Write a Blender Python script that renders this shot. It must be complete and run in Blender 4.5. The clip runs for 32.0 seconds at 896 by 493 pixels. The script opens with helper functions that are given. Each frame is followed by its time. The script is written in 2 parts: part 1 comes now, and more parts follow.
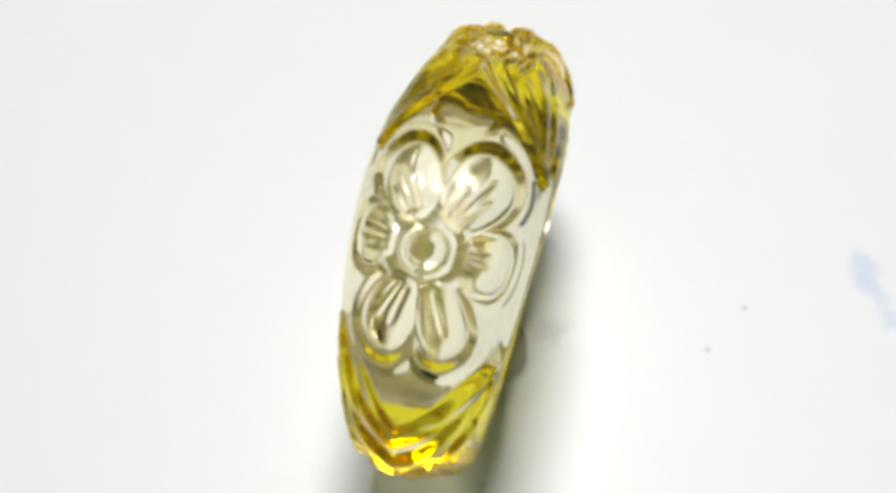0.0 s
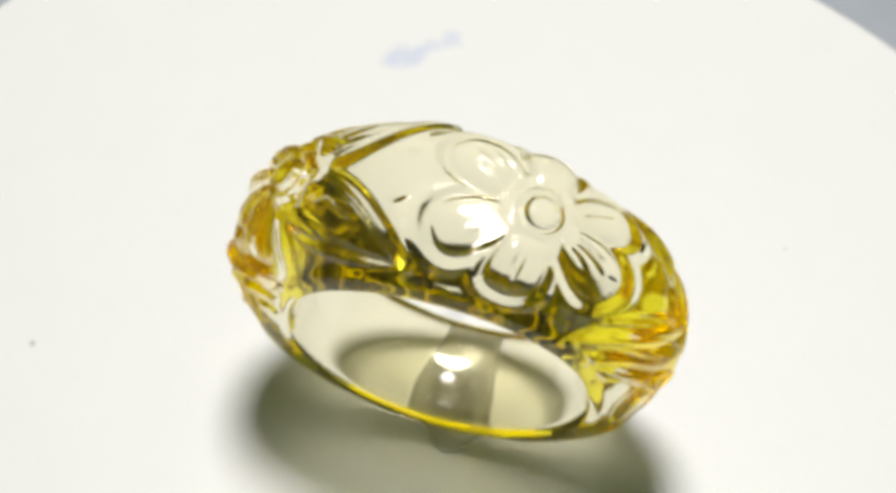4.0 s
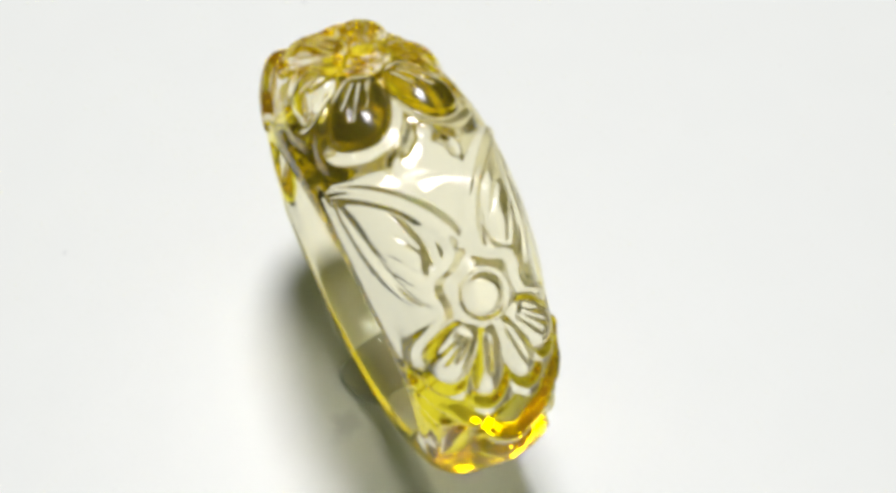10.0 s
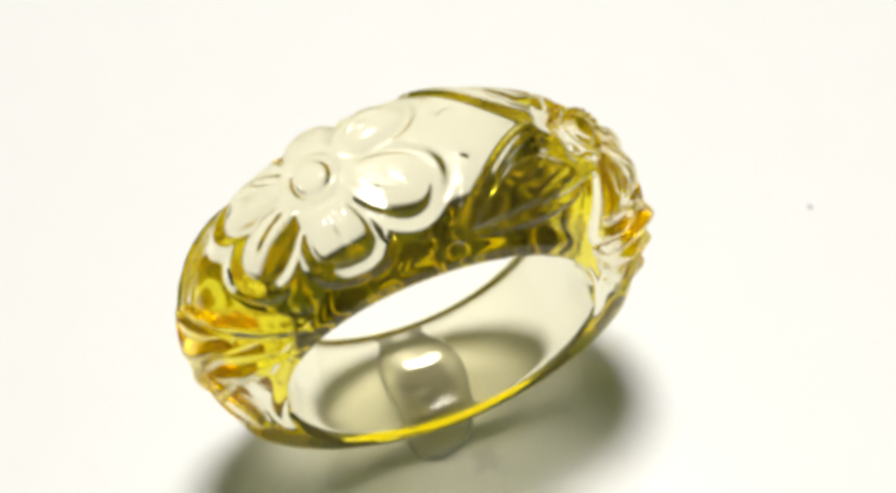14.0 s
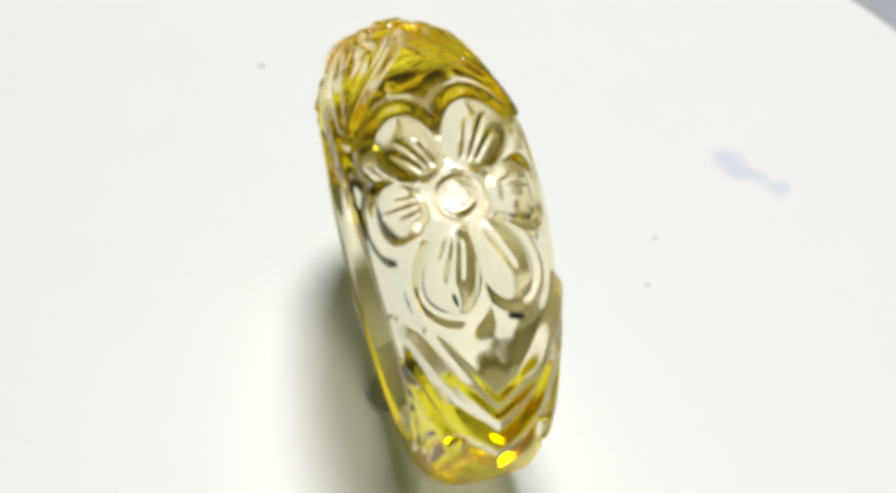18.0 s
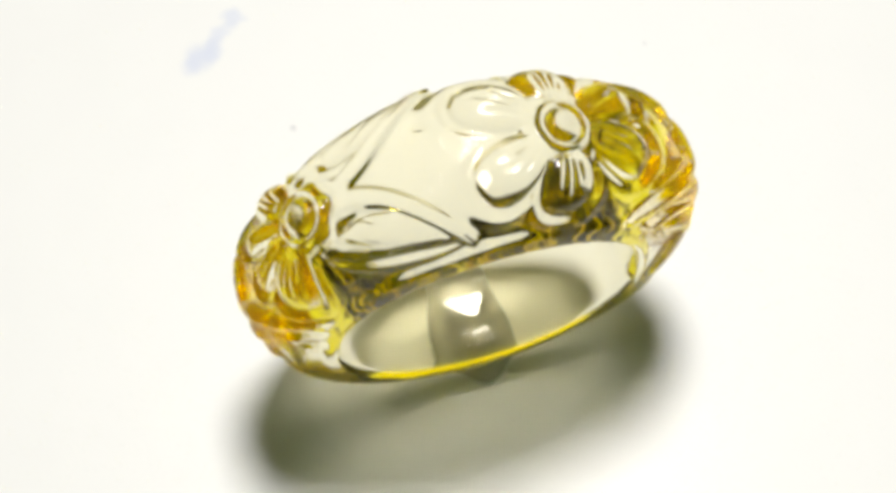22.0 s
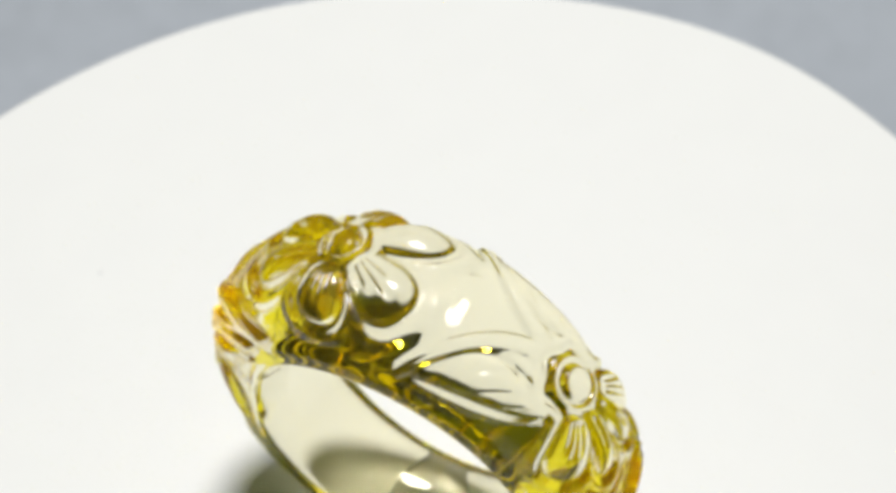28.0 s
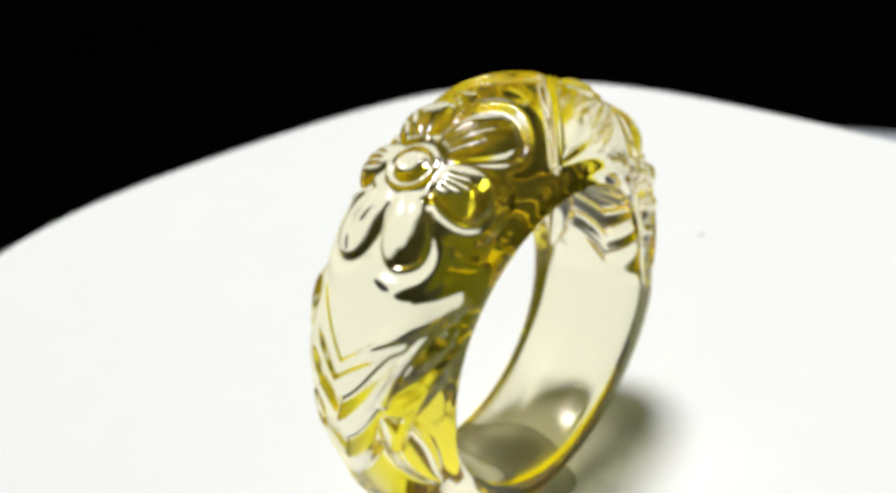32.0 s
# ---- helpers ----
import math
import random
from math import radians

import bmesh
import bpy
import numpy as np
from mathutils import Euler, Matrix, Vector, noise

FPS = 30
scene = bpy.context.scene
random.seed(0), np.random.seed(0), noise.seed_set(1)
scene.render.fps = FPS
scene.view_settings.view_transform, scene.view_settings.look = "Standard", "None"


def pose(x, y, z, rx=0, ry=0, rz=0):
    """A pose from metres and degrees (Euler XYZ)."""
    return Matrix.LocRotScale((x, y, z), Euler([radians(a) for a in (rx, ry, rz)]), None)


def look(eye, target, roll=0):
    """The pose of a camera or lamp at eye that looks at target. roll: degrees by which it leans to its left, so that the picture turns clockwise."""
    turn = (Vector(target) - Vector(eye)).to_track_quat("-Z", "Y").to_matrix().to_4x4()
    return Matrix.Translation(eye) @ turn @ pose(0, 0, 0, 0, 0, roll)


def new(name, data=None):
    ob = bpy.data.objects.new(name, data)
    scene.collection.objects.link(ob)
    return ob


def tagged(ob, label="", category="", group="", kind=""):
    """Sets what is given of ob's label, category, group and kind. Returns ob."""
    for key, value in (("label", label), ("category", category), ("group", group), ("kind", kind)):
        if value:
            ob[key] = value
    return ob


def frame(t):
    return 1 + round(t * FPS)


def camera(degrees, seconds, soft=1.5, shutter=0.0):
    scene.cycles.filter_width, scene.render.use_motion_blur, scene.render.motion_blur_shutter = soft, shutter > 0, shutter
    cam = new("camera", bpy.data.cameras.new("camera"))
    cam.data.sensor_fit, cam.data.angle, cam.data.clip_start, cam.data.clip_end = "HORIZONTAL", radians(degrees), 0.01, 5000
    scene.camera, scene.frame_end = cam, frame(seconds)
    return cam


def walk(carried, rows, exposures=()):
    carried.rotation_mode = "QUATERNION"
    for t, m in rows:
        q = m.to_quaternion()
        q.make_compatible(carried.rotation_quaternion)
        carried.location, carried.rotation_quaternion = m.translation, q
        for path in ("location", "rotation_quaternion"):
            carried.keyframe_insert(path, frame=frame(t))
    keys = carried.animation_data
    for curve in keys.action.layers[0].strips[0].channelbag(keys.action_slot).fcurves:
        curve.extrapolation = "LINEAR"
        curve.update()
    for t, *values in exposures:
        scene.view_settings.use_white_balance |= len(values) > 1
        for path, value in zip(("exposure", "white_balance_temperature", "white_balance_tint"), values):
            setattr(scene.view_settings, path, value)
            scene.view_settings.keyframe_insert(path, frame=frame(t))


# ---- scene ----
FOV = 21.240
SPIN = 21.9246            # turntable, degrees a second, anticlockwise from above
# seconds, eye x y z in metres, yaw, pitch, roll in degrees
PATH = [
    (0, -0.00026, -0.04914, 0.13411, 1.391, -66.469, -2.642), (0.5, -0.00275, -0.05490, 0.12962, -0.539, -63.249, -0.791), (1, -0.00261, -0.05677, 0.12985, 0.256, -62.945, -1.098),
    (1.5, -0.00235, -0.05669, 0.13076, 1.542, -63.487, -1.796), (2, -0.00322, -0.05537, 0.13295, 1.220, -64.997, -0.429), (2.5, -0.00365, -0.05632, 0.13497, -0.213, -64.901, 0.412),
    (3, -0.00475, -0.06068, 0.13839, 0.059, -64.125, 0.718), (3.5, -0.00467, -0.06366, 0.13251, -0.514, -61.195, -1.077), (5.5, -0.00231, -0.07002, 0.12539, -0.527, -58.642, -2.404),
    (6, -0.00191, -0.07388, 0.12289, -0.870, -57.218, -1.960), (6.5, -0.00075, -0.07430, 0.12416, -1.136, -57.628, -2.448), (7, -0.00062, -0.07461, 0.12327, -1.676, -57.372, -2.069),
    (7.5, -0.00101, -0.07553, 0.12330, -2.266, -57.021, -2.110), (8, -0.00037, -0.07590, 0.12172, -2.362, -56.433, -1.833), (8.5, 0.00150, -0.07546, 0.12051, -1.086, -56.155, -2.372),
    (9, 0.00449, -0.07325, 0.12244, 0.724, -57.419, -4.468), (9.5, 0.00361, -0.07312, 0.12078, -0.490, -56.831, -3.304), (10, 0.00217, -0.07182, 0.12127, -2.388, -57.233, -1.658),
    (10.5, 0.00206, -0.07217, 0.12202, -2.678, -56.920, -1.382), (11, 0.00215, -0.07168, 0.12239, -3.132, -56.782, -1.591), (11.5, 0.00217, -0.07055, 0.12240, -2.706, -56.625, -2.419),
    (12, 0.00383, -0.06942, 0.12241, -1.461, -56.571, -2.856), (12.5, 0.00568, -0.06949, 0.12263, 0.489, -56.117, -3.709), (13, 0.00676, -0.06919, 0.12166, 1.824, -56.051, -4.893),
    (13.5, 0.00835, -0.06709, 0.12031, 2.917, -56.740, -4.154), (14, 0.00720, -0.06579, 0.11900, 2.884, -56.442, -3.239), (14.5, 0.00592, -0.06514, 0.11823, 2.850, -56.680, -2.365),
    (16.5, -0.00086, -0.06825, 0.11998, -0.337, -56.315, 0.081), (17, -0.00226, -0.07162, 0.11650, -0.979, -54.194, 0.373), (17.5, -0.00240, -0.07308, 0.11747, -0.750, -54.114, 1.200),
    (18, -0.00085, -0.07344, 0.11762, 0.776, -54.055, 1.622), (18.5, -0.00046, -0.07618, 0.11844, 1.265, -53.789, 1.265), (19, -0.00015, -0.07802, 0.12215, 1.918, -54.478, 0.219),
    (19.5, -0.00153, -0.07449, 0.12785, 2.083, -56.531, -0.347), (20, -0.00001, -0.06990, 0.12982, 3.159, -58.024, -2.146), (20.5, 0.00007, -0.06492, 0.12852, 3.106, -60.269, -2.756),
    (21, -0.00192, -0.06184, 0.12753, 2.376, -61.898, -2.599), (21.5, -0.00160, -0.06019, 0.13080, 1.311, -63.783, -1.278), (22, -0.00490, -0.05780, 0.13185, -1.605, -65.304, 0.389),
    (22.5, -0.00216, -0.05618, 0.13154, -0.809, -66.149, -0.149), (23, -0.00037, -0.05795, 0.13263, 1.167, -65.647, -1.665), (23.5, -0.00191, -0.05850, 0.13413, -0.772, -65.517, -0.676),
    (24, -0.00126, -0.05900, 0.13553, -0.966, -65.708, -0.906), (24.5, 0.00044, -0.05640, 0.13867, -0.012, -67.264, -1.405), (26.5, 0.00328, -0.05458, 0.13974, 1.090, -67.362, -4.376),
    (27, 0.00252, -0.06097, 0.13664, -0.320, -60.872, -1.786), (27.5, 0.00069, -0.06685, 0.12940, -2.551, -56.385, 0.162), (28, 0.00080, -0.07444, 0.12343, -3.043, -52.332, 0.329),
    (28.5, 0.00254, -0.08259, 0.11337, -1.425, -48.080, -0.979), (29, 0.00486, -0.09123, 0.10357, 0.652, -43.559, -2.491), (29.5, 0.00617, -0.09722, 0.09491, 1.457, -39.598, -2.040),
    (30, 0.00920, -0.10343, 0.09253, 2.437, -36.876, -3.742), (30.5, 0.00919, -0.10473, 0.09188, 3.529, -36.661, -4.362), (31, 0.00955, -0.10186, 0.08607, 4.842, -35.181, -6.005),
    (31.5, 0.01128, -0.10025, 0.08596, 6.369, -34.686, -7.090), (32, 0.01097, -0.10255, 0.08823, 6.971, -33.971, -7.461),
]


def eye_pose(x, y, z, yaw, pitch, roll):
    return pose(x, y, z, 0, 0, yaw) @ pose(0, 0, 0, 90 + pitch) @ pose(0, 0, 0, 0, 0, roll)


cam = camera(FOV, 32.0, 4.0)
walk(cam, [(t, eye_pose(*row)) for t, *row in PATH], exposures=[
    (0, -0.13, 6550, 10), (1, -0.17, 6550, 10), (3, -0.13, 6750, 10), (6.5, 0.04, 6900, 10), (8, -0.02, 6650, 10), (9, -0.11, 6550, 10), (11, -0.11, 6700, 10),
    (13, 0.0, 6950, 10), (14.5, 0.06, 6950, 10), (17, -0.03, 6700, 10), (19, -0.08, 6750, 10), (21, -0.04, 6950, 10), (22, 0.02, 6900, 10), (23, -0.03, 6700, 10),
    (27, -0.14, 6700, 10), (28.3, -0.02, 6700, 10), (29.0, -0.05, 6700, 10), (30, 0.12, 6950, 10), (32, 0.12, 6600, 10)])
cam.data.dof.use_dof = True
cam.data.dof.focus_distance = 0.124
cam.data.dof.aperture_fstop = 65

# ---- light ----
# light is thrown about many times inside the stone
scene.cycles.max_bounces, scene.cycles.glossy_bounces, scene.cycles.transmission_bounces = 32, 24, 24
scene.cycles.sample_clamp_indirect = 0
world = bpy.data.worlds.new("world")
world.use_nodes = True
scene.world = world
world.node_tree.nodes["Background"].inputs[0].default_value = (0.74, 0.94, 0.42, 1)
world.node_tree.nodes["Background"].inputs[1].default_value = 0.08


def area_lamp(name, eye, target, size, watts, colour):
    data = bpy.data.lights.new(name, "AREA")
    data.shape, data.size, data.energy, data.color = "DISK", size, watts, colour
    ob = new(name, data)
    ob.matrix_world = look(eye, target)
    return ob


area_lamp("lamp_light", (0.012, 0.115, 0.42), (0, 0, 0), 0.11, 2.06, (0.972, 0.966, 1.0))


# ---- materials ----
def material(name):
    m = bpy.data.materials.new(name)
    m.use_nodes = True
    nt = m.node_tree
    nt.nodes.clear()
    out = nt.nodes.new("ShaderNodeOutputMaterial")
    return m, nt, out


def put(nt, kind, **inputs):
    n = nt.nodes.new("ShaderNode" + kind)
    for k, v in inputs.items():
        n.inputs[k.replace("_", " ")].default_value = v
    return n


def principled(name, colour, rough, grain=0.0, grain_size=800.0, bump=0.0):
    """A matt or glossy surface whose colour varies at two scales."""
    m, nt, out = material(name)
    b = put(nt, "BsdfPrincipled", Roughness=rough)
    tc = nt.nodes.new("ShaderNodeTexCoord")
    coarse = put(nt, "TexNoise", Scale=grain_size * 0.08, Detail=4.0)
    fine = put(nt, "TexNoise", Scale=grain_size, Detail=3.0)
    nt.links.new(tc.outputs["Object"], coarse.inputs["Vector"])
    nt.links.new(tc.outputs["Object"], fine.inputs["Vector"])
    both = nt.nodes.new("ShaderNodeMath")
    both.operation = "ADD"
    nt.links.new(coarse.outputs["Fac"], both.inputs[0])
    nt.links.new(fine.outputs["Fac"], both.inputs[1])
    ramp = put(nt, "MapRange", From_Min=0.6, From_Max=1.4, To_Min=0.0, To_Max=1.0)
    nt.links.new(both.outputs[0], ramp.inputs["Value"])
    mix = nt.nodes.new("ShaderNodeMix")
    mix.data_type = "RGBA"
    mix.inputs[6].default_value = (*[c * (1 - grain) for c in colour], 1)
    mix.inputs[7].default_value = (*[min(1, c * (1 + grain)) for c in colour], 1)
    nt.links.new(ramp.outputs[0], mix.inputs[0])
    nt.links.new(mix.outputs[2], b.inputs["Base Color"])
    if bump:
        bp = put(nt, "Bump", Strength=bump, Distance=0.0002)
        nt.links.new(fine.outputs["Fac"], bp.inputs["Height"])
        nt.links.new(bp.outputs[0], b.inputs["Normal"])
    nt.links.new(b.outputs[0], out.inputs[0])
    return m, nt, b, mix, tc


def glass(name, through_colour, inner_colour, ior, cloud, cloud_colour, rough=0.0):
    """Tinted glass: light that goes straight through keeps pale, light thrown about inside travels far and turns deep."""
    m, nt, out = material(name)
    refract = put(nt, "BsdfRefraction", Color=(*through_colour, 1), IOR=ior, Roughness=rough)
    gloss = put(nt, "BsdfGlossy", Roughness=rough)
    fresnel = put(nt, "Fresnel", IOR=ior)
    # the outer skin mirrors white, full reflection inside takes the colour of the long way through the stone
    tint = nt.nodes.new("ShaderNodeMix")
    tint.data_type = "RGBA"
    tint.inputs[6].default_value = (1, 1, 1, 1)
    tint.inputs[7].default_value = (*inner_colour, 1)
    deep = put(nt, "MapRange", From_Min=0.25, From_Max=0.7, To_Min=0.0, To_Max=1.0)
    nt.links.new(fresnel.outputs[0], deep.inputs["Value"])
    nt.links.new(deep.outputs[0], tint.inputs[0])
    nt.links.new(tint.outputs[2], gloss.inputs["Color"])
    mix = nt.nodes.new("ShaderNodeMixShader")
    tc = nt.nodes.new("ShaderNodeTexCoord")
    wave = put(nt, "TexNoise", Scale=900.0, Detail=2.0)
    bp = put(nt, "Bump", Strength=0.03, Distance=0.0003)
    nt.links.new(tc.outputs["Object"], wave.inputs["Vector"])
    nt.links.new(wave.outputs["Fac"], bp.inputs["Height"])
    for n in (refract, gloss, fresnel):
        nt.links.new(bp.outputs[0], n.inputs["Normal"])
    nt.links.new(fresnel.outputs[0], mix.inputs[0])
    nt.links.new(refract.outputs[0], mix.inputs[1])
    nt.links.new(gloss.outputs[0], mix.inputs[2])
    # a faint cloud in the stone and the matt of the graver's cuts
    haze = nt.nodes.new("ShaderNodeAddShader")
    for k, (kind, share) in enumerate((("BsdfDiffuse", 0.4), ("BsdfTranslucent", 0.6))):
        n = put(nt, kind, Color=(*[c * share for c in cloud_colour], 1))
        nt.links.new(n.outputs[0], haze.inputs[k])
    last = nt.nodes.new("ShaderNodeMixShader")
    last.inputs[0].default_value = cloud
    nt.links.new(mix.outputs[0], last.inputs[1])
    nt.links.new(haze.outputs[0], last.inputs[2])
    nt.links.new(last.outputs[0], out.inputs[0])
    return m


STONE = ((1.0, 0.984, 0.88), (0.97, 0.88, 0.05), 1.44)
CITRINE = glass("polished_yellow_stone", *STONE, 0.03, (1.0, 0.84, 0.25), 0.02)
CITRINE_CUT = glass("engraved_yellow_stone", *STONE, 0.045, (1.0, 0.78, 0.12), 0.17)
PUTTY, _, putty_bsdf, *_ = principled("clear_putty", (0.97, 0.97, 0.92), 0.2, 0.06, 900, 0.2)
putty_bsdf.inputs["Transmission Weight"].default_value = 0.7
putty_bsdf.inputs["IOR"].default_value = 1.4
GREY, *_ = principled("grey_plastic", (0.42, 0.46, 0.51), 0.6, 0.08, 300, 0.2)
BLACK, _, black_bsdf, *_ = principled("black_cloth", (0.0006, 0.0006, 0.0005), 0.95, 0.3, 400, 0.3)
black_bsdf.inputs["Specular IOR Level"].default_value = 0.0
DARK, *_ = principled("dark_inclusion", (0.012, 0.011, 0.008), 0.5, 0.2, 3000)


def stained_white():
    """White card with faint bluish smudges and grey specks: x, y, half-length, half-width, turn, depth."""
    m, nt, b, mix, tc = principled("white_card", (0.80, 0.815, 0.80), 0.48, 0.012, 260, 0.05)
    blue, grey = (0.44, 0.52, 0.74), (0.36, 0.37, 0.4)
    marks = [
        (23.6, 7.0, 1.7, 1.0, 100, 0.5, blue), (24.3, 5.2, 1.4, 0.7, 110, 0.35, blue), (25.0, 3.7, 0.9, 0.7, 60, 0.38, blue),
        (30.6, -3.2, 0.75, 0.5, 70, 0.4, blue), (4.45, 3.5, 1.2, 0.8, 20, 0.30, grey),
        (2.62, 29.3, 0.25, 0.21, 0, 0.8, grey), (13.75, 2.1, 0.22, 0.2, 0, 0.65, grey), (16.14, 4.74, 0.22, 0.17, 0, 0.65, grey),
        (-14.2, -21.5, 0.16, 0.14, 0, 0.5, grey), (9.0, -17.0, 0.14, 0.12, 0, 0.45, grey),
    ]
    warp = put(nt, "TexNoise", Scale=900.0, Detail=3.0)
    nt.links.new(tc.outputs["Object"], warp.inputs["Vector"])
    wv = nt.nodes.new("ShaderNodeVectorMath")
    wv.operation = "MULTIPLY_ADD"
    wv.inputs[1].default_value = (0.0016, 0.0016, 0)
    nt.links.new(warp.outputs["Color"], wv.inputs[0])
    shift = nt.nodes.new("ShaderNodeVectorMath")
    shift.operation = "SUBTRACT"
    shift.inputs[1].default_value = (0.0008, 0.0008, 0)
    nt.links.new(tc.outputs["Object"], shift.inputs[0])
    nt.links.new(shift.outputs[0], wv.inputs[2])
    last = mix.outputs[2]
    for x, y, la, lb, turn, depth, colour in marks:
        mp = nt.nodes.new("ShaderNodeMapping")
        mp.vector_type = "TEXTURE"
        mp.inputs["Location"].default_value = (x / 1000, y / 1000, 0)
        mp.inputs["Rotation"].default_value = (0, 0, radians(turn))
        mp.inputs["Scale"].default_value = (la / 1000, lb / 1000, 1)
        nt.links.new(wv.outputs[0] if la > 0.3 else tc.outputs["Object"], mp.inputs["Vector"])
        ln = nt.nodes.new("ShaderNodeVectorMath")
        ln.operation = "LENGTH"
        nt.links.new(mp.outputs[0], ln.inputs[0])
        mr = put(nt, "MapRange", From_Min=0.3, From_Max=1.25, To_Min=depth, To_Max=0.0)
        mr.interpolation_type = "SMOOTHSTEP"
        nt.links.new(ln.outputs["Value"], mr.inputs["Value"])
        mx = nt.nodes.new("ShaderNodeMix")
        mx.data_type = "RGBA"
        mx.inputs[7].default_value = (*colour, 1)
        nt.links.new(mr.outputs[0], mx.inputs[0])
        nt.links.new(last, mx.inputs[6])
        last = mx.outputs[2]
    nt.links.new(last, b.inputs["Base Color"])
    return m


WHITE = stained_white()


def mesh_object(name, verts, faces, mat, parent=None, smooth=True, label=""):
    me = bpy.data.meshes.new(name)
    me.from_pydata(verts, [], faces)
    me.update()
    if smooth:
        me.polygons.foreach_set("use_smooth", [True] * len(me.polygons))
    me.materials.append(mat)
    ob = new(name, me)
    if parent:
        ob.parent = parent
    return tagged(ob, label) if label else ob


# ---- turntable ----
RIM, RIM_X, RIM_Y = 0.04205, -0.00347, 0.00500


def rim_radius(a):
    """The card was cut by hand: its edge wanders."""
    waves = ((1, -0.05, -0.30), (2, 0.03, 0.82), (3, 0.56, 0.38), (4, 0.25, 0.11), (5, -0.24, 0.04), (6, 0.25, -0.22), (7, 0.37, 0.10))
    return RIM + sum(c * math.cos(k * a) + s * math.sin(k * a) for k, c, s in waves) / 1000


def disc(name, radius, x, y, z0, z1, mat, parent=None, n=240, bevel=0.0003):
    prof = [(-bevel, z0), (0, z0 + bevel), (0, z1 - bevel), (-bevel, z1)]
    verts, faces = [], []
    for k in range(n):
        a = 2 * math.pi * k / n
        r = radius(a)
        for q, z in prof:
            verts.append((x + (r + q) * math.cos(a), y + (r + q) * math.sin(a), z))
    m = len(prof)
    for k in range(n):
        for j in range(m - 1):
            a, b = k * m + j, (k + 1) % n * m + j
            faces.append((a, b, b + 1, a + 1))
    faces.append([k * m + m - 1 for k in range(n)])
    faces.append([k * m for k in reversed(range(n))])
    return mesh_object(name, verts, faces, mat, parent, False)


turntable = tagged(new("turntable"), "grey round turntable topped with a hand-cut white card", "turntable")
disc("card", rim_radius, RIM_X, RIM_Y, -0.0012, 0.0, WHITE, turntable)
disc("hub", lambda a: 0.018, 0, 0, -0.0448, -0.0014, GREY, turntable, 96, 0.0006)
disc("base", lambda a: 0.1155, 0, 0, -0.065, -0.045, GREY, turntable, 200, 0.0015)

# ---- ring ----
RC = (-0.00086, 0.00320)
RA = 73.85             # its plane, degrees from x
A_OUT, B_OUT, Z_OUT = 0.01293, 0.01206, 0.01292
R_IN, Z_IN = 0.00842, 0.01170
BORE_CROWN = 0.00028
R_SHOULDER, Z_SHOULDER = 0.0077, 0.0107
HW_TOP, HW_LOW, HW_POW = 0.00494, 0.00326, 1.44
DEG = 0.000215        # metres of outline a degree
PHI_A, PHI_B, W_MID = 113.5, 42.0, 0.25


def smooth01(x):
    x = np.clip(x, 0, 1)
    return x * x * (3 - 2 * x)


def base_grid(phi, v):
    hw = HW_LOW + (HW_TOP - HW_LOW) * (0.5 + 0.5 * np.sin(phi)) ** HW_POW
    dz = Z_IN - Z_OUT
    ri = dz * np.sin(phi) + np.sqrt(R_IN ** 2 - (dz * np.cos(phi)) ** 2)
    ro = 1 / np.sqrt((np.cos(phi) / A_OUT) ** 2 + (np.sin(phi) / B_OUT) ** 2)
    dl = Z_SHOULDER - Z_OUT
    rs = dl * np.sin(phi) + np.sqrt(R_SHOULDER ** 2 - (dl * np.cos(phi)) ** 2)
    low = smooth01(0.1 - 1.1 * np.sin(phi))      # the shank is flatter than the carved crest, and its bore flares
    edge = rs + (0.12 + 0.14 * low) * (ro - rs)
    r = edge + (ro - edge) * np.maximum(1 - np.abs(v) ** (2.6 + 1.0 * low), 0) ** (1 / (2.2 + 0.45 * low))
    r = np.maximum(r, ri + 0.00018)
    return r, v * (hw + np.where(v > 0, 0.0002, 0)), ri, hw


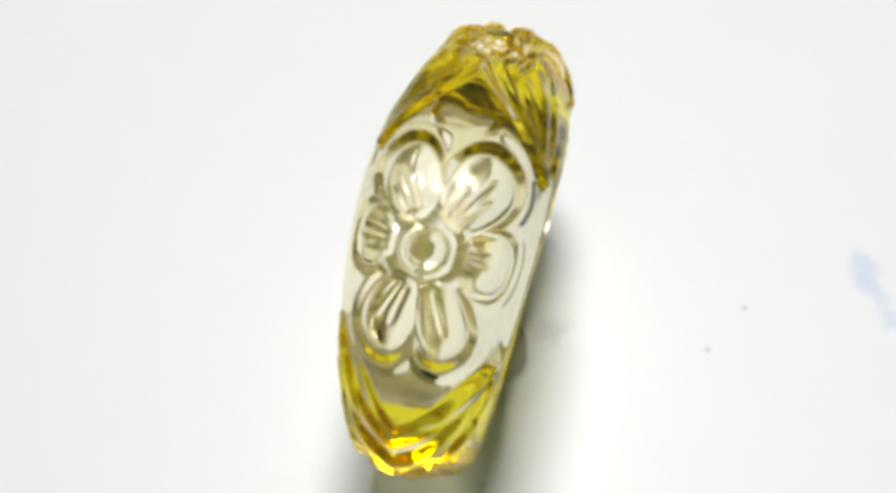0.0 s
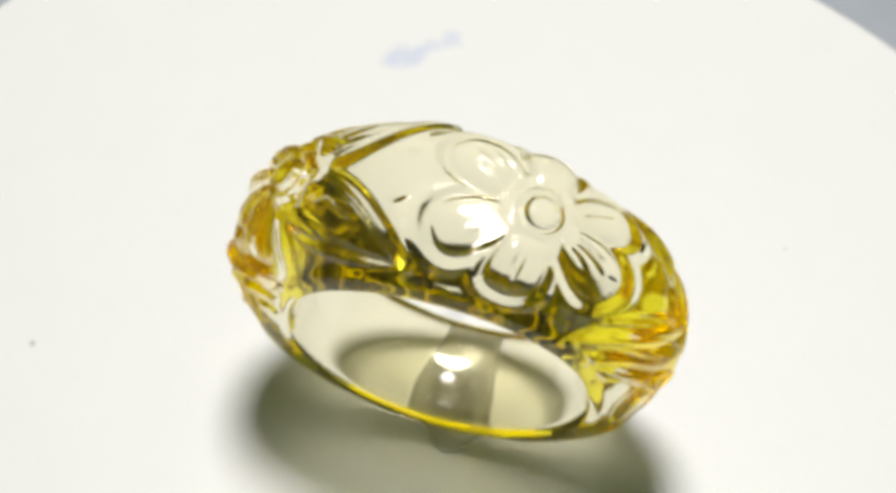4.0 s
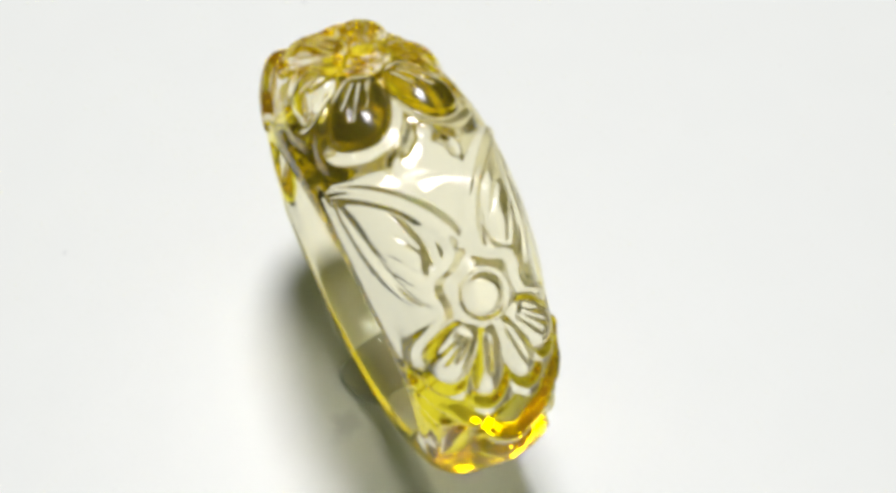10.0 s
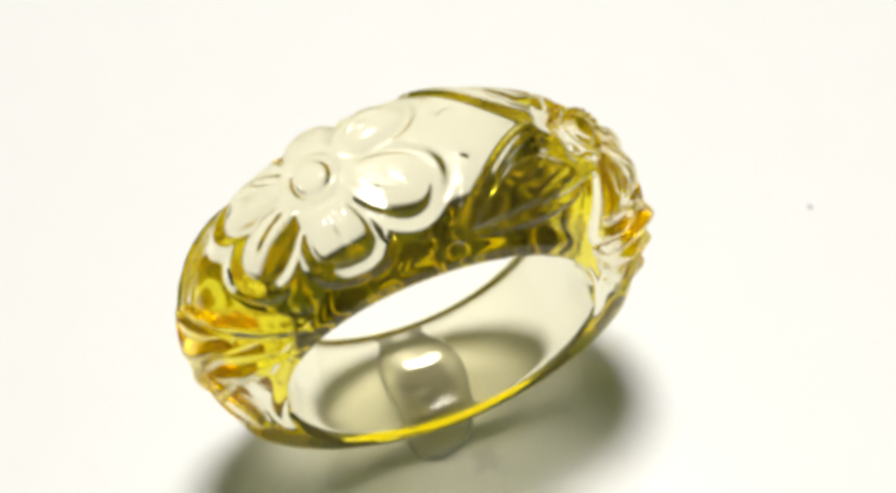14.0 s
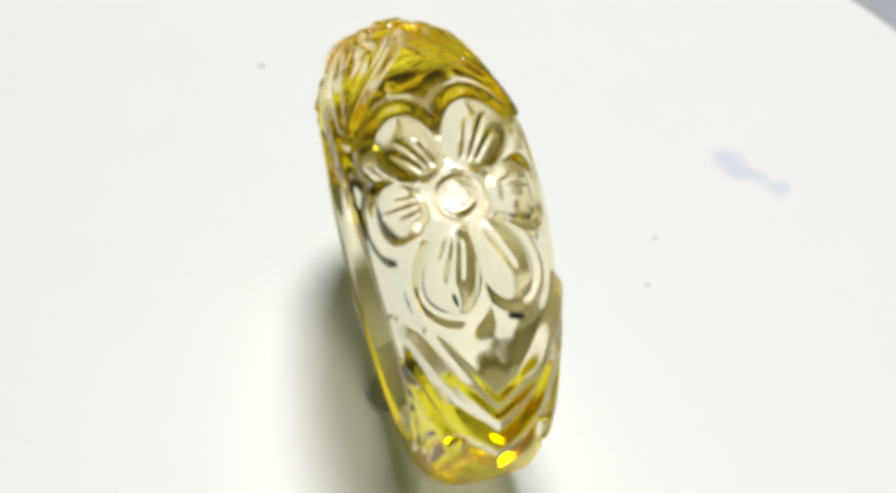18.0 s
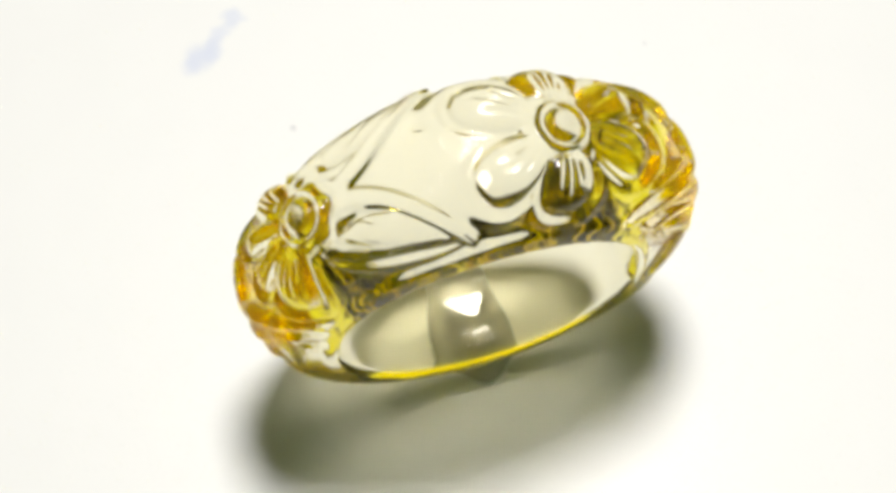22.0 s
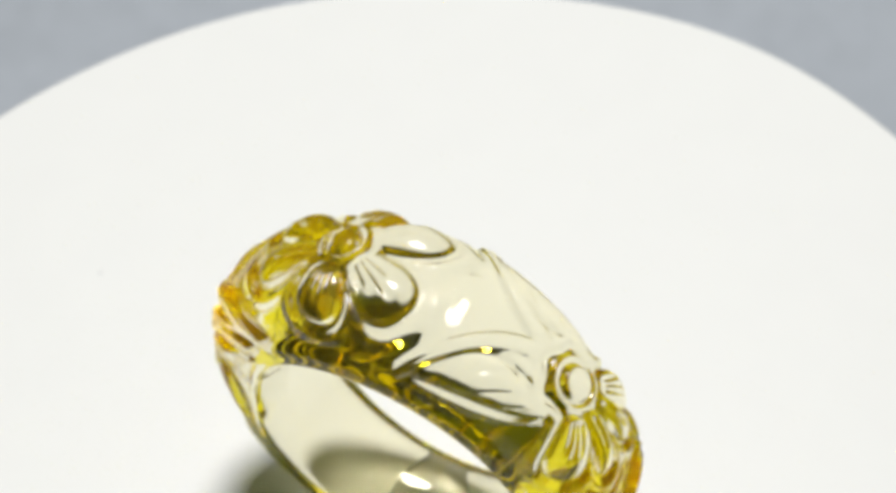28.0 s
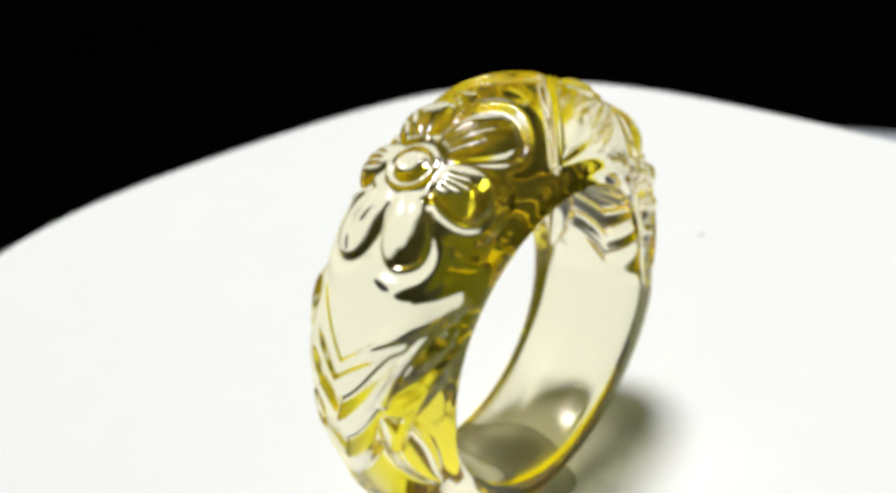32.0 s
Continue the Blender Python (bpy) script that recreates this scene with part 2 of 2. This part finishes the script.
class Relief:
    """Heights in millimetres over the smooth ring, and which carved piece each spot belongs to."""

    def __init__(self, phi, w):
        # w: millimetres along the section from the crest
        self.phi, self.w = np.degrees(phi), w * 1000
        self.phi = np.where(self.phi > 270, self.phi - 360, self.phi)
        inside = smooth01((self.phi + 26) / 14) * smooth01((214 - self.phi) / 14)
        self.h = -0.13 * inside * smooth01((7.0 - np.abs(self.w)) / 1.1)
        self.label = np.zeros(self.phi.shape, int)
        self.names = ["band"]

    def lay(self, mask, height, name=None, region=None):
        self.h = self.h * (1 - mask) + height * mask
        if name:
            self.names.append(name)
            self.label[region] = len(self.names) - 1

    def local(self, phi, w, turn):
        x, y = (self.phi - phi) * DEG * 1000, self.w - w
        c, s = math.cos(radians(turn)), math.sin(radians(turn))
        return x * c + y * s, y * c - x * s

    def flower(self, phi, w, petals, dome=0.25, radius=1.05, core=2.9):
        """A round heart and joined petals: turn from +phi, reach from the heart, half-width, strokes."""
        p0, q0 = self.local(phi, w, 0)
        far, ang = np.hypot(p0, q0), np.arctan2(q0, p0)
        union, cushion, cuts, owners = far / (core + 0.18 * np.cos(6 * ang)), np.zeros(far.shape), np.zeros(far.shape), []
        for turn, reach, width, strokes in petals:
            p, q = self.local(phi, w, turn)
            length, mid = (reach - 1.0) / 2, (reach + 1.0) / 2
            x = (p - mid) / length
            wide = width * (1 + 0.26 * np.clip(x, -1.2, 1.2) - 0.10 * x * x)
            r = (np.abs(x) ** 2.4 + np.abs(q / np.maximum(wide, 0.2)) ** 2.4) ** (1 / 2.4)
            owners.append(r)
            union = np.minimum(union, r)
            cushion = np.maximum(cushion, np.maximum(0, 1 - (r / 0.8) ** 2))
            for k in range(strokes):
                slope = ((k + 0.5) / strokes - 0.5) * 1.5 * width / reach
                end = reach * (0.74 - 0.10 * abs(k - (strokes - 1) / 2) + 0.05 * math.sin(5 * k + turn))
                run = smooth01((p - 1.9) / 0.5) * smooth01((end - p) / 0.9)
                cuts = cuts + 0.10 * run * np.exp(-((q - slope * p) / 0.12) ** 2)
        body = dome * cushion - 0.08
        ledge = -0.20 + 0.17 * smooth01((union - 0.88) / 0.26)
        height = body + (ledge - body) * smooth01((union - 0.72) / 0.16) - cuts * smooth01((0.84 - union) / 0.1)
        self.lay(smooth01((1.50 - union) / 0.38), height)
        nearest = np.argmin(np.stack(owners), 0)
        for k, r in enumerate(owners):
            self.names.append("petal")
            self.label[(nearest == k) & (r < 1.05) & (far > radius + 0.3)] = len(self.names) - 1
        height = -0.04 + 0.10 * smooth01((radius + 0.42 - far) / 0.18) - 0.15 * np.exp(-((far - radius) / 0.13) ** 2)
        height = height + 0.10 * smooth01((radius - 0.05 - far) / 0.45)
        self.lay(smooth01((radius + 0.6 - far) / 0.25), height, "flower_heart", far < radius + 0.36)

    def along(self, curve, margin=1.2):
        """Distance from a bent line through (phi, w) points, place along it, and the spots near it."""
        pts = np.array([(a * DEG * 1000, b) for a, b in curve])
        t = np.linspace(0, 1, 22)[:, None]
        line = (1 - t) ** 2 * pts[0] + 2 * t * (1 - t) * pts[1] + t * t * pts[2]
        x, y = self.phi * DEG * 1000, self.w
        lo, hi = line.min(0) - margin, line.max(0) + margin
        near = np.nonzero((x > lo[0]) & (x < hi[0]) & (y > lo[1]) & (y < hi[1]))
        x, y = x[near], y[near]
        best, place = np.full(x.shape, 9.0), np.zeros(x.shape)
        for k in range(len(line) - 1):
            a, b = line[k], line[k + 1]
            e = b - a
            u = np.clip(((x - a[0]) * e[0] + (y - a[1]) * e[1]) / (e @ e), 0, 1)
            d = np.hypot(x - a[0] - u * e[0], y - a[1] - u * e[1])
            closer = d < best
            best[closer], place[closer] = d[closer], (k + u[closer]) / (len(line) - 1)
        return best, place, near

    def stroke(self, curve, width=0.09, depth=0.07, taper=0.35):
        """One cut of the graver."""
        d, s, near = self.along(curve)
        ends = smooth01(s / taper) * smooth01((1 - s) / taper)
        self.h[near] -= depth * (0.25 + 0.75 * ends) * np.exp(-(d / width) ** 2)

    def ridge(self, curve, half, height, base=None, groove=0.0, thin=0.5, name=None):
        """A raised band with rounded edges, tapering to its end, with a fine line along its middle."""
        d, s, near = self.along(curve)
        h2 = half * (1 - thin * s)
        mask = smooth01((h2 + 0.10 - d) / 0.20)
        up = height * (1 - 0.3 * (d / h2) ** 2) - groove * np.exp(-(d / 0.07) ** 2)
        self.h[near] = self.h[near] * (1 - mask) + up * mask
        if name:
            self.names.append(name)
            here = d < h2
            self.label[near[0][here], near[1][here]] = len(self.names) - 1

    def blade(self, base, tip, width, bow, name="leaf"):
        """The flat of a leaf from base to tip (phi, w), bowed to one side, with a raised margin."""
        (p0, w0), (p1, w1) = base, tip
        dx, dy = (p1 - p0) * DEG * 1000, w1 - w0
        turn, length = math.degrees(math.atan2(dy, dx)), math.hypot(dx, dy)
        p, q = self.local(p0, w0, turn)
        s = np.clip(p / length, 0, 1)
        q = q - bow * np.sin(math.pi * s)
        half = width * np.sin(math.pi * np.clip(s, 0.001, 0.999) ** 0.8) ** 0.7 + 0.02
        r = np.abs(q) / half + 4 * np.maximum(0, -p) + 4 * np.maximum(0, p - length)
        height = 0.14 * (1 - (r / 0.8) ** 2) - 0.12
        ledge = -0.24 + 0.18 * smooth01((r - 0.80) / 0.28)
        height = height + (ledge - height) * smooth01((r - 0.70) / 0.18)
        self.lay(smooth01((1.45 - r) / 0.36), height, name, r < 1.04)

    def chevrons(self, phi, w, slope, way, count, pitch, name="chevron"):
        """V-shaped steps, one under another. way: 1 towards growing phi."""
        bend = np.abs(self.w - w)
        c = way * (self.phi - phi) + slope * bend + 0.8 * np.sin(self.w * 1.7) - 0.22 * bend ** 2
        for k in range(count):
            t = (c - k * pitch) / pitch
            here = (t >= 0) & (t < 1)
            height = -0.14 + 0.30 * smooth01(t / 0.5) - 0.16 * smooth01((t - 0.5) / 0.5)
            fade = smooth01((6.3 - np.abs(self.w)) / 0.5) * (1 - 0.2 * k)
            self.h = np.where(here, self.h * (1 - fade) + height * fade, self.h)
            self.names.append(name)
            self.label[here & (np.abs(self.w) < 5.6)] = len(self.names) - 1


def carve(phi, w):
    f = Relief(phi, w)
    # below both flowers
    f.chevrons(163, 0.35, 5.4, 1, 3, 11.5)
    f.chevrons(3, 0.2, 4.6, -1, 3, 10.0)
    f.ridge([(145, 3.6), (153, 2.2), (165, 0.5)], 0.36, 0.0, thin=0.2)
    f.ridge([(157, -3.1), (161, -0.8), (166, 0.4)], 0.36, 0.0, thin=0.2)
    f.stroke([(150, 3.6), (158, 2.6), (164, 1.6)], 0.12, 0.07)
    f.stroke([(13, 0.5), (6, -1.5), (6, -3.0)], 0.16, 0.09)
    f.stroke([(28, 0.7), (18, 1.0), (8, 0.5)], 0.16, 0.08)
    f.stroke([(16, 1.8), (10, 2.5), (4, 3.6)], 0.14, 0.08)
    # small leaves low on the flanks
    for side in (-1, 1):
        f.blade((176, 2.3 * side), (206, 4.3 * side), 1.05, 0.35 * side)
        f.ridge([(172, 2.3 * side), (158, 3.4 * side), (143, 6.3 * side)], 0.34, 0.07, thin=0.3)
        f.ridge([(186, 2.8 * side), (172, 4.2 * side), (160, 6.3 * side)], 0.30, 0.06, thin=0.3)
        f.blade((6, 2.5 * side), (-19, 4.0 * side), 0.95, -0.3 * side)
        f.stroke([(200, 3.4 * side), (190, 2.9 * side), (182, 2.6 * side)], 0.10, 0.07)
    # between the flowers: two leaves springing from the lower one, each with a stout rib
    f.blade((43, -2.5), (82, -5.5), 1.75, 0.45)
    f.blade((43, 2.7), (81, 5.5), 1.75, -0.45)
    f.ridge([(50, -0.10), (64, 0.25), (83, -5.6)], 0.54, 0.10, groove=0.03, thin=0.2)
    f.ridge([(50, 0.60), (65, 0.30), (82, 5.6)], 0.54, 0.10, groove=0.03, thin=0.2)
    for side in (-1, 1):
        f.stroke([(66, 3.6 * side), (61, 2.6 * side), (56, 1.9 * side)], 0.09, 0.08)
        f.stroke([(60, 4.1 * side), (55, 3.1 * side), (50, 2.4 * side)], 0.10, 0.09)
        f.stroke([(54, 4.3 * side), (50, 3.4 * side), (46, 2.6 * side)], 0.09, 0.08)
        f.stroke([(66, 4.9 * side), (60, 4.6 * side), (56, 4.0 * side)], 0.08, 0.06)
        f.stroke([(58, 1.5 * side), (50, 2.5 * side), (43, 2.0 * side)], 0.15, 0.10)
        f.stroke([(76, 1.7 * side + 0.25), (79, 2.0 * side + 0.25), (81, 1.1 * side + 0.25)], 0.16, 0.12)
    # upper flower, then lower flower
    f.flower(PHI_A, W_MID + 0.15, [(151, 6.7, 1.95, 3), (210, 6.8, 2.1, 3), (92, 5.5, 2.0, 3), (272, 5.6, 1.95, 4),
                                   (20, 6.5, 1.85, 3), (-25, 6.4, 1.6, 1)])
    f.flower(PHI_B, W_MID - 0.1, [(226, 6.6, 1.5, 3), (137, 6.6, 1.5, 3), (194, 6.1, 1.0, 1), (166, 6.0, 0.95, 1)], radius=1.12, core=2.15)
    rough = 0.008 * np.sin(f.phi * 0.31 + 2 * np.sin(f.w * 0.9)) * np.sin(f.w * 1.7 + 1.3 * np.sin(f.phi * 0.17))
    side = smooth01((np.abs(f.w) - 4.3) / 0.8) * smooth01((6.3 - np.abs(f.w)) / 0.8)
    rough = rough + 0.006 * side * np.sin(f.phi * 1.9 + 3 * np.sin(f.w * 2.3)) * np.sin(f.w * 6.1 + 2 * np.sin(f.phi * 0.7))
    fade = smooth01((f.phi + 30) / 10) * smooth01((215 - f.phi) / 10)
    soft = f.h
    for _ in range(3):      # the polisher rounds every edge a little
        soft = (soft + np.roll(soft, 1, 0) + np.roll(soft, -1, 0)) / 3
        soft[:, 1:-1] = (soft[:, 1:-1] + soft[:, :-2] + soft[:, 2:]) / 3
    return f, (1.9 * soft - (0.05 + 0.08 * np.cos(phi) ** 2) * fade * smooth01((7.0 - np.abs(f.w)) / 2.0) + rough * fade) / 1000


def unit(a):
    return a / np.maximum(np.linalg.norm(a, axis=-1, keepdims=True), 1e-12)


def grid_normals(p):
    """Normals of a grid closed along its first axis, outwards."""
    du = np.roll(p, -1, 0) - np.roll(p, 1, 0)
    dv = np.empty_like(p)
    dv[:, 1:-1], dv[:, 0], dv[:, -1] = p[:, 2:] - p[:, :-2], p[:, 1] - p[:, 0], p[:, -1] - p[:, -2]
    return unit(np.cross(dv, du))


def patch(name, points, normals, quads, parent, label="", mat=CITRINE):
    """The quads given, with their own copy of the points they use and the whole grid's normals."""
    used, back = np.unique(quads, return_inverse=True)
    me = bpy.data.meshes.new(name)
    me.from_pydata(points[used].tolist(), [], back.reshape(-1, 4).tolist())
    me.update()
    me.polygons.foreach_set("use_smooth", [True] * len(me.polygons))
    me.normals_split_custom_set_from_vertices(normals[used].tolist())
    me.materials.append(mat)
    ob = new(name, me)
    ob.parent = parent
    return tagged(ob, label) if label else ob


def build_ring(n=1700, m=250):
    thing = tagged(new("ring"), "transparent yellow carved glass ring with flowers and leaves in relief", "ring")
    phi = np.linspace(0, 2 * math.pi, n, endpoint=False)[:, None] + np.zeros((1, m))
    v = np.sin(np.linspace(-0.985, 0.985, m) * math.pi / 2)[None] + np.zeros((n, 1))
    r, w, ri, hw = base_grid(phi, v)
    p = np.stack([r * np.cos(phi), w, Z_OUT + r * np.sin(phi)], -1)
    nor = grid_normals(p)
    step = np.hypot(np.diff(r, axis=1), np.diff(w, axis=1))
    arc = np.concatenate([np.zeros((n, 1)), np.cumsum(step, 1)], 1)
    arc = arc - 0.5 * (arc[:, m // 2] + arc[:, m // 2 - 1])[:, None]
    f, h = carve(phi, arc)
    edge = smooth01((1 - np.abs(np.linspace(-1, 1, m)))[None] / 0.10)
    p = p + nor * (h * edge)[..., None]
    nor = grid_normals(p)
    idx = np.arange(n * m).reshape(n, m)
    nxt = np.roll(idx, -1, 0)
    quads = np.stack([idx[:, :-1], idx[:, 1:], nxt[:, 1:], nxt[:, :-1]], -1)
    label = f.label[:, :-1]
    pts, nrm = p.reshape(-1, 3), nor.reshape(-1, 3)
    tips = {"petal": "carved petal, cushioned, with a raised rim", "leaf": "pointed carved leaf with oblique veins",
            "flower_heart": "round button in a ring groove", "chevron": "V-shaped carved step"}
    for k, name in enumerate(f.names):
        some = quads[label == k]
        if k and len(some) > 30:
            patch(name, pts, nrm, some, thing, tips[name], CITRINE_CUT)
    patch("band", pts, nrm, quads[label == 0], thing, "smooth glass between the carvings")
    # the bore closes the body
    a, us = phi[:, :1], np.concatenate([[-1], np.linspace(-0.975, 0.975, 25), [1]])[None]
    lo, hi = p[:, 0], p[:, -1]
    flare = 0.0003 * smooth01(0.1 - 1.1 * np.sin(a))
    rr = ri[:, :1] + BORE_CROWN * (us * us - 0.3) + flare * us ** 6
    ends = np.maximum(np.abs(us) - 0.975, 0) / 0.025
    side = np.where(us < 0, np.hypot(lo[:, 0], lo[:, 2] - Z_OUT)[:, None], np.hypot(hi[:, 0], hi[:, 2] - Z_OUT)[:, None])
    rr = rr * (1 - ends) + side * ends
    wide = np.where(us < 0, np.abs(lo[:, 1])[:, None], hi[:, 1][:, None]) * np.abs(us)
    q = np.stack([rr * np.cos(a), np.sign(us) * wide, Z_OUT + rr * np.sin(a)], -1)
    q[:, 0], q[:, -1] = lo, hi
    k = q.shape[1]
    idx = np.arange(n * k).reshape(n, k)
    nxt = np.roll(idx, -1, 0)
    quads = np.stack([idx[:, :-1], nxt[:, :-1], nxt[:, 1:], idx[:, 1:]], -1).reshape(-1, 4)
    patch("bore", q.reshape(-1, 3), -grid_normals(q).reshape(-1, 3), quads, thing, "smooth polished inside of the ring")
    return thing, p, nor, f


ring, RING_P, RING_N, RING_F = build_ring()


def on_ring(phi, w):
    """A place on the carved outside and its normal, by angle and place across in millimetres."""
    i = int(round((phi % 360) / 360 * RING_P.shape[0])) % RING_P.shape[0]
    j = int(np.argmin(np.abs(RING_F.w[i] - w)))
    return Vector(RING_P[i, j]), Vector(RING_N[i, j])


def speck(name, phi, w, length, width, turn, label):
    """A dark flaw lying in the carved surface."""
    place, nor = on_ring(phi, w)
    bm = bmesh.new()
    bmesh.ops.create_uvsphere(bm, u_segments=12, v_segments=6, radius=1)
    along = Vector((-math.sin(radians(phi)), 0, math.cos(radians(phi))))
    along = (along - along.dot(nor) * nor).normalized()
    across = nor.cross(along)
    c, s = math.cos(radians(turn)), math.sin(radians(turn))
    ax, ay = along * c + across * s, across * c - along * s
    for q in bm.verts:
        bend = 0.25 * q.co.x ** 2
        q.co = place + ax * q.co.x * length + ay * (q.co.y + bend) * width + nor * q.co.z * 0.00003
    me = bpy.data.meshes.new(name)
    bm.to_mesh(me)
    bm.free()
    me.materials.append(DARK)
    ob = new(name, me)
    ob.parent = ring
    tagged(ob, label)


speck("inclusion", 136.5, 1.75, 0.00042, 0.00010, 10, "thin dark flaw in a petal")
speck("inclusion", 143.5, -1.2, 0.00050, 0.00017, 70, "curved black flaw at a petal's rim")

# ---- putty under the ring ----


def blob(name, x, y, z, mat):
    bm = bmesh.new()
    bmesh.ops.create_uvsphere(bm, u_segments=48, v_segments=24, radius=1)
    for q in bm.verts:
        c = q.co
        a = math.atan2(c.y, c.x)
        wob = 1 + 0.07 * math.sin(3 * a + 1) + 0.05 * math.sin(5 * a)
        q.co = Vector((c.x * x * wob, c.y * y * wob, z * 0.5 + max(c.z, -0.75) * z * 0.5 / 0.75 if c.z < 0 else z * 0.5 + c.z * z * 0.5))
    me = bpy.data.meshes.new(name)
    bm.to_mesh(me)
    bm.free()
    me.polygons.foreach_set("use_smooth", [True] * len(me.polygons))
    me.materials.append(mat)
    return new(name, me)


putty = tagged(blob("putty", 0.0026, 0.0040, 0.00082, PUTTY), "flattened clear putty blob holding the ring upright", "putty")

# ---- surroundings ----


def slab(name, x0, x1, y0, y1, z0, z1, mat, label, bevel=0.001):
    bm = bmesh.new()
    bmesh.ops.create_cube(bm, size=1)
    for q in bm.verts:
        q.co = Vector((x0 + (q.co.x + 0.5) * (x1 - x0), y0 + (q.co.y + 0.5) * (y1 - y0), z0 + (q.co.z + 0.5) * (z1 - z0)))
    bmesh.ops.bevel(bm, geom=list(bm.edges), offset=bevel, segments=2, affect="EDGES")
    me = bpy.data.meshes.new(name)
    bm.to_mesh(me)
    bm.free()
    me.materials.append(mat)
    return tagged(new(name, me), label, kind="structure")


slab("table", -1.5, 1.5, -1.5, 0.9, -0.09, -0.0652, BLACK, "black cloth table under the turntable")
slab("backdrop", -1.5, 1.5, 0.9, 0.92, -0.09, 0.9, BLACK, "black cloth backdrop")


def motions():
    times = [k * 0.5 for k in range(65)]
    walk(turntable, [(t, pose(0, 0, 0, 0, 0, SPIN * t)) for t in times])
    for thing in (ring, putty):
        walk(thing, [(t, pose(0, 0, 0, 0, 0, SPIN * t) @ pose(RC[0], RC[1], 0, 0, 0, RA)) for t in times])


motions()
